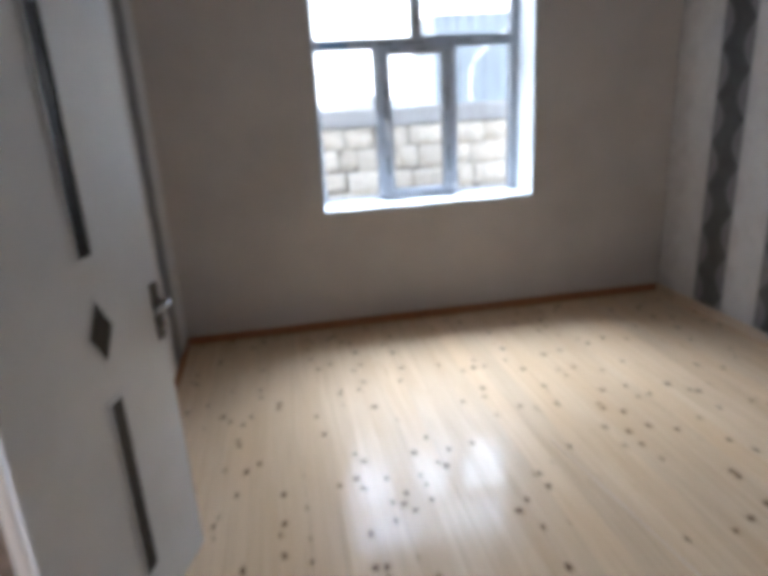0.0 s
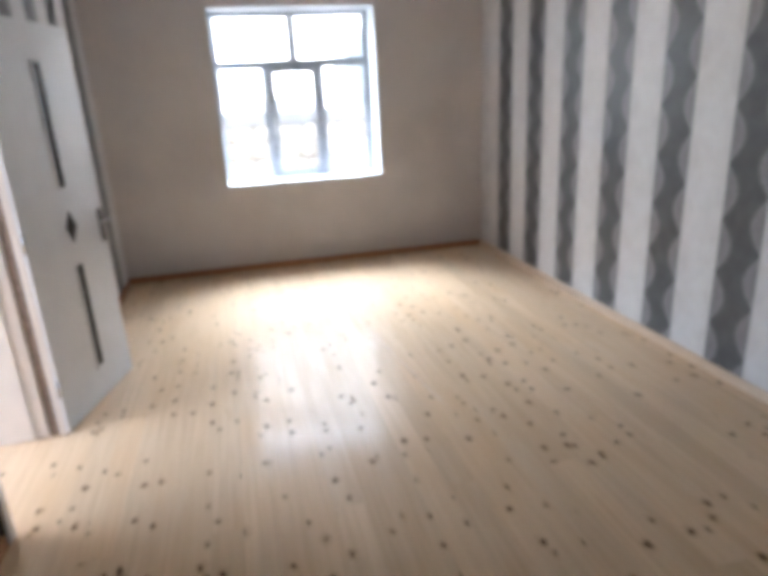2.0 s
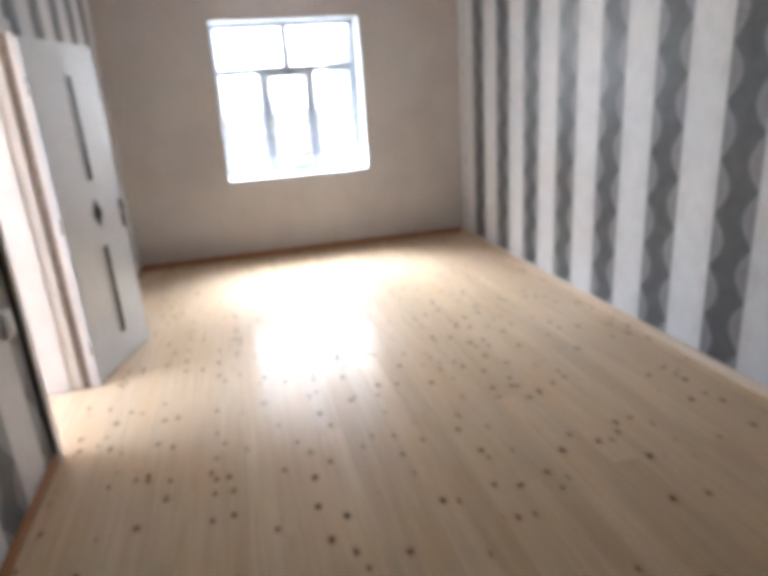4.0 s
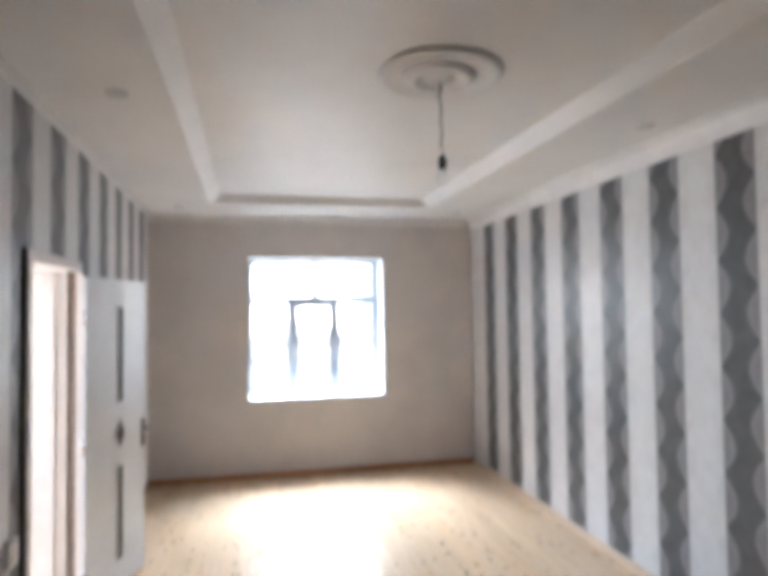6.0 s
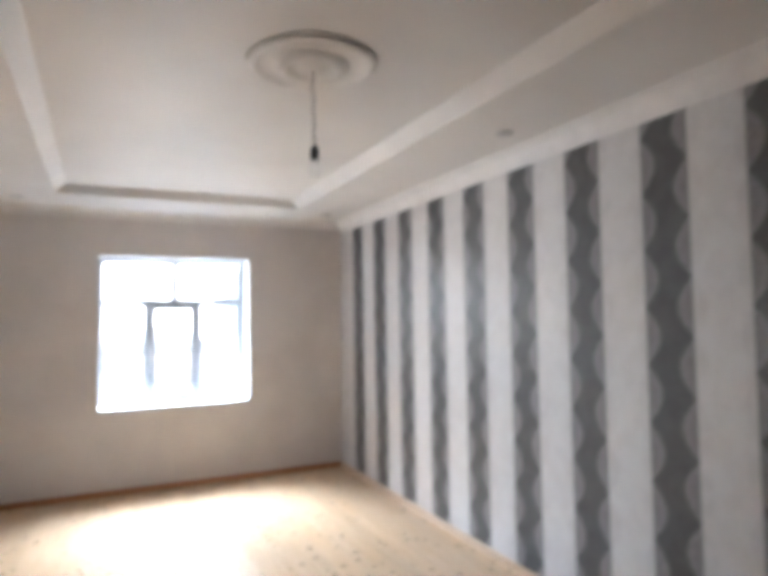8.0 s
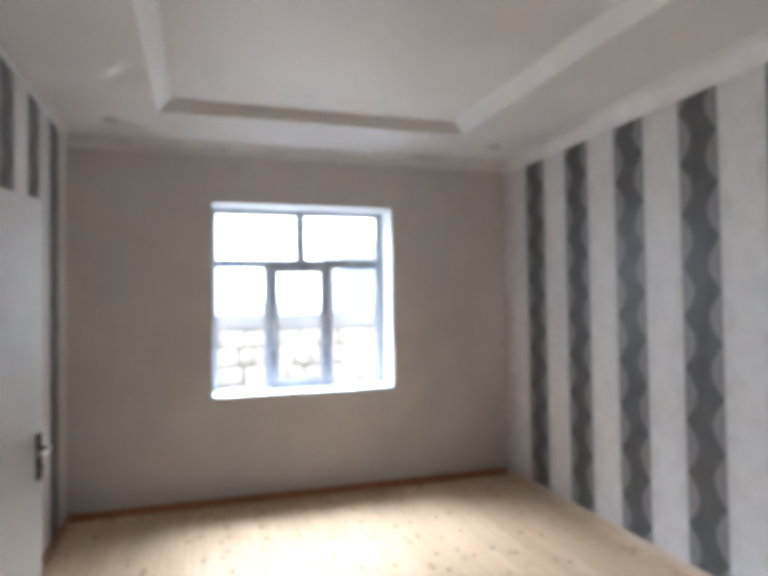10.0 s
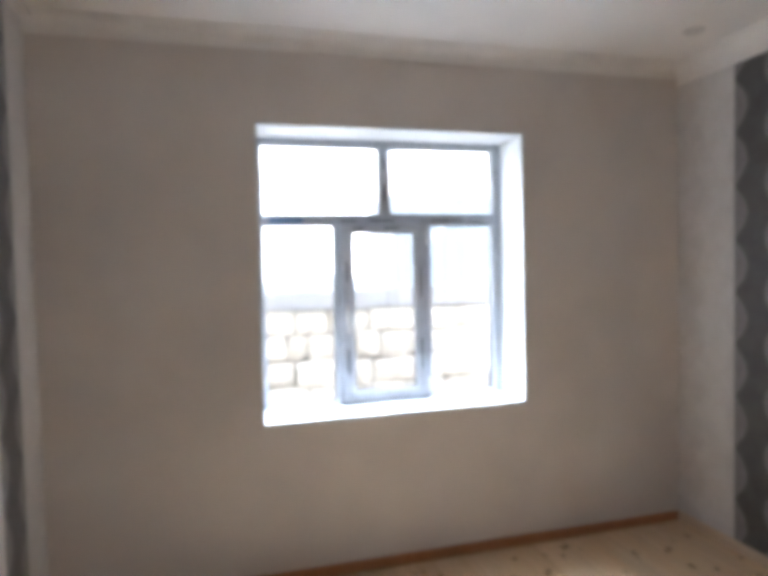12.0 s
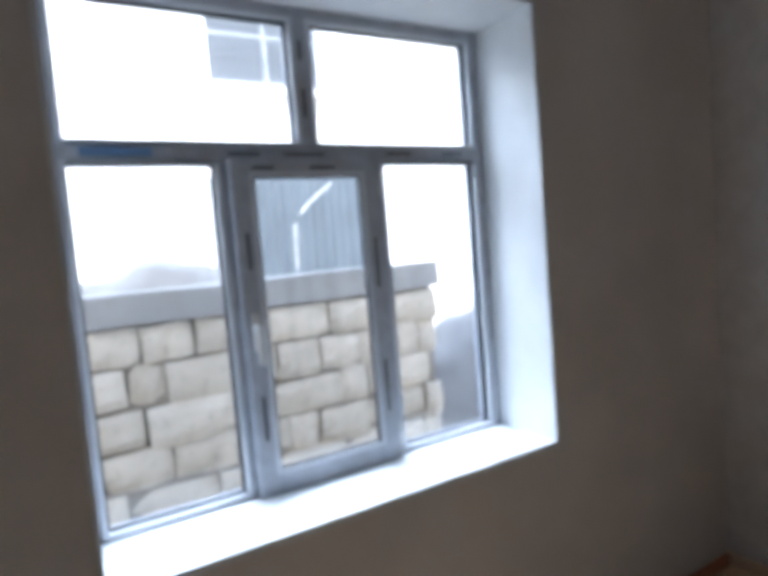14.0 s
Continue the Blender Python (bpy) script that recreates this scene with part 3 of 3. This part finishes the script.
YG, WTOP, WEND, WSTART = 5.2, 1.46, 2.40, -2.6
yard = tagged(new("yard_wall"), "rough cream limestone block wall with a grey concrete coping", "wall", kind="structure")
bm = bmesh.new()
box(bm, WSTART + 0.01, YG + 0.045, GZ, WEND - 0.02, YG + 0.17, WTOP - 0.15)
part("mortar_core", bm, M_MORTAR, yard, "recessed grey mortar")
bm = bmesh.new()
box(bm, WSTART - 0.02, YG - 0.02, WTOP - 0.15, WEND + 0.02, YG + 0.21, WTOP)
bmesh.ops.subdivide_edges(bm, edges=[e for e in bm.edges if e.calc_length() > 2], cuts=24)
for v in bm.verts:
    v.co += Vector((0, 0.006, 0.012)) * noise.noise(v.co * 3.1)
part("coping", bm, M_CONC, yard, "rough grey concrete band")


def shaped_block(seed):
    """A cut stone about 0.39 x 0.18 x 0.19, lumpy, with chipped and rounded corners."""
    rng = random.Random(seed)
    bm = bmesh.new()
    box(bm, -0.194, 0, -0.0965, 0.194, 0.17, 0.0965)
    bmesh.ops.subdivide_edges(bm, edges=[e for e in bm.edges if abs(e.verts[0].co.y - e.verts[1].co.y) < 0.01 and e.verts[0].co.y < 0.01], cuts=3, use_grid_fill=True)
    at = Vector((seed * 3.7, seed * 1.9, 0))
    for v in bm.verts:
        u, w = abs(v.co.x) / 0.194, abs(v.co.z) / 0.0965
        if v.co.y < 0.01:
            v.co.y += 0.010 * max(u, w) ** 6 + 0.012 * u * u * w * w + 0.018 * noise.noise(v.co * 11 + at)
        v.co.x *= 1 - 0.02 * w * w * rng.random()
        v.co.z *= 1 - 0.06 * u * u * rng.random()
        v.co.z += 0.010 * noise.noise(v.co * 7 + at)
    if seed % 3 == 0:
        # a broken corner
        corner = Vector((rng.choice((-0.194, 0.194)), 0, rng.choice((-0.0965, 0.0965))))
        for v in bm.verts:
            d = (v.co - corner).length
            if d < 0.1:
                v.co.y += 0.05 * (1 - d / 0.1)
    return mesh("block", bm, M_STONE)


blocks = [shaped_block(i) for i in range(12)]
rng = random.Random(4)
row, z = 0, WTOP - 0.15 - 0.10
while z > GZ - 0.05:
    x = WSTART + 0.1 + (0.2 if row % 2 else 0.0)
    while x < WEND - 0.02:
        s = rng.choice((0.42, 0.62, 0.8, 0.95, 1.0, 1.08))
        w = min(0.39 * s, WEND - x)
        if w > 0.09:
            b = new("block", blocks[rng.randrange(12)])
            b.parent = yard
            sunk = 0.03 if rng.random() < 0.12 else rng.uniform(-0.018, 0.006)
            b.matrix_local = pose(x + w / 2, YG + sunk, z + rng.uniform(-0.010, 0.010), 0, rng.uniform(-2.5, 2.5), rng.uniform(-2, 2)) @ Matrix.Diagonal((w / 0.39, 1, rng.uniform(0.92, 1.06), 1))
        x += w + rng.uniform(0.004, 0.02)
    z -= 0.20
    row += 1


def heap(name, centre, rx, ry, h, mat, label):
    """A loose heap with an uneven surface."""
    bm = bmesh.new()
    n, rings = 28, 10
    last = None
    for r in range(rings + 1):
        f = r / rings
        ring = []
        for i in range(n):
            a = 2 * math.pi * i / n
            p = Vector((centre[0] + rx * f * math.cos(a), centre[1] + ry * f * math.sin(a), 0))
            p.z = centre[2] + h * (1 - f ** 2.4) + 0.10 * h * noise.noise(p * 3.5) * (1 - f * f)
            ring.append(bm.verts.new(p))
        if last:
            for i in range(n):
                bm.faces.new((last[i], last[(i + 1) % n], ring[(i + 1) % n], ring[i])).smooth = True
        last = ring
    bmesh.ops.remove_doubles(bm, verts=bm.verts[:], dist=0.0005)
    return tagged(new(name, mesh(name, bm, mat)), label, "heap", kind="stuff")


heap("gravel_heap", (3.7, 6.15, GZ - 0.02), 1.7, 0.75, 1.33, M_RUBBLE, "grey gravel heap beside the end of the yard wall")
heap("soil_heap", (1.1, 6.7, GZ - 0.02), 2.0, 1.1, 1.93, M_RUBBLE, "grey soil heap rising behind the yard wall")

# blue-grey metal shed behind the yard wall
shed = thing("metal_shed", "blue-grey sheet metal shed with a flat roof behind the yard wall", "shed", (2.57, 9.0, GZ))
bm = bmesh.new()
box(bm, 0, 0, 0, 1.55, 1.6, 3.0)
part("body", bm, M_BLUEMETAL, shed)
for i in range(12):
    bm = bmesh.new()
    box(bm, 0.05 + i * 0.128, -0.012, 0.02, 0.085 + i * 0.128, 0.0, 2.98)
    part("rib", bm, M_BLUEMETAL, shed)
bm = bmesh.new()
box(bm, -0.02, -0.03, 3.0, 1.57, 1.63, 3.04)
part("roof", bm, M_ROOF, shed, "grey sheet roof")

cord = [(0.53 + 0.02 * i / 6, -0.03, 1.7 + 0.55 * i / 6) for i in range(7)] + [(0.55 + 0.55 * i / 8, -0.03, 2.25 + 0.5 * (i / 8) ** 0.7) for i in range(1, 9)]
part("cable", tube(cord, 0.008, 8), M_WHITEPL, shed, "loose white cable")

# pale two-storey house far behind
HY = 16.0
house = thing("house", "pale rendered two-storey house with a railed balcony", "house", (0, HY, GZ))
bm = bmesh.new()
box(bm, -8, 0, 0, 16, 8, 9.4)
part("wall", bm, M_RENDER, house)
bm = bmesh.new()
box(bm, -8.4, -0.4, 9.4, 16.4, 8.4, 9.65)
part("roof", bm, M_ROOF, house)
balcony = part("balcony", soft_box(4.2, -0.5, 5.68, 7.25, 0.0, 5.78, 0.02), M_RENDER, house, "pale balcony ledge")
for i in range(24):
    part("baluster", soft_box(4.24 + i * 0.13, -0.48, 5.78, 4.265 + i * 0.13, -0.455, 8.5, 0.004, 1), M_RAIL, balcony)
for z in (5.82, 6.86, 7.6, 8.5):
    part("rail", soft_box(4.22, -0.49, z, 7.27, -0.44, z + 0.06, 0.006, 1), M_RAIL, balcony)


def house_window(x, z, w, h):
    bm = bmesh.new()
    box(bm, x, -0.02, z, x + w, 0.001, z + h)
    ob = part("window", bm, M_DARKWIN, house, "far window with white frame")
    bm = bmesh.new()
    for q in ((x - 0.06, z - 0.06, x, z + h + 0.06), (x + w, z - 0.06, x + w + 0.06, z + h + 0.06), (x, z - 0.06, x + w, z), (x, z + h, x + w, z + h + 0.06), (x + w / 2 - 0.03, z, x + w / 2 + 0.03, z + h)):
        box(bm, q[0], -0.05, q[1], q[2], 0.001, q[3])
    part("frame", bm, M_PVC, ob)


house_window(4.35, 5.9, 2.75, 2.7)

# ---- floor boards ----
floor = setting("floor", soft_box(XL - 0.2, YB, -0.1, XR, YW, -0.026, 0.002, 1), M_GAP, "varnished knotty pine board floor", "floor")
plank_cache = {}


def plank(x0, y0, w, length, parent):
    key = (round(w, 3), round(length, 2))
    if key not in plank_cache:
        bm = bmesh.new()
        box(bm, 0, 0, -0.02, w, length, 0.0)
        top = [e for e in bm.edges if all(v.co.z > -0.001 for v in e.verts)]
        bmesh.ops.bevel(bm, geom=top, offset=0.0003, segments=1, affect="EDGES")
        plank_cache[key] = mesh("plank", bm, M_PINE)
    ob = new("plank", plank_cache[key])
    ob.parent = parent
    ob.location = (x0, y0, rng.uniform(-0.0008, 0.0))
    ob.rotation_euler = (0, rng.uniform(-0.0018, 0.0018), 0)
    return ob


PW = 0.121
rng = random.Random(11)
x = XL - 0.02
i = 0
while x < XR:
    w = min(PW, XR - x)
    cut = YB + (1.9, 3.4, 2.6, 4.1)[i % 4]
    plank(x, YB, w - 0.0007, cut - YB - 0.001, floor)
    plank(x, cut, w - 0.0007, YW - cut, floor)
    x += PW
    i += 1
hall_floor = setting("hall_floor", soft_box(HX, HY0, -0.1, XL - 0.02, HY1, -0.022, 0.002, 1), M_GAP, "pine board floor of the hall", "floor")
x = XL - 0.0215 - PW
while x > HX:
    plank(x, HY0, PW - 0.0007, HY1 - HY0, hall_floor)
    x -= PW
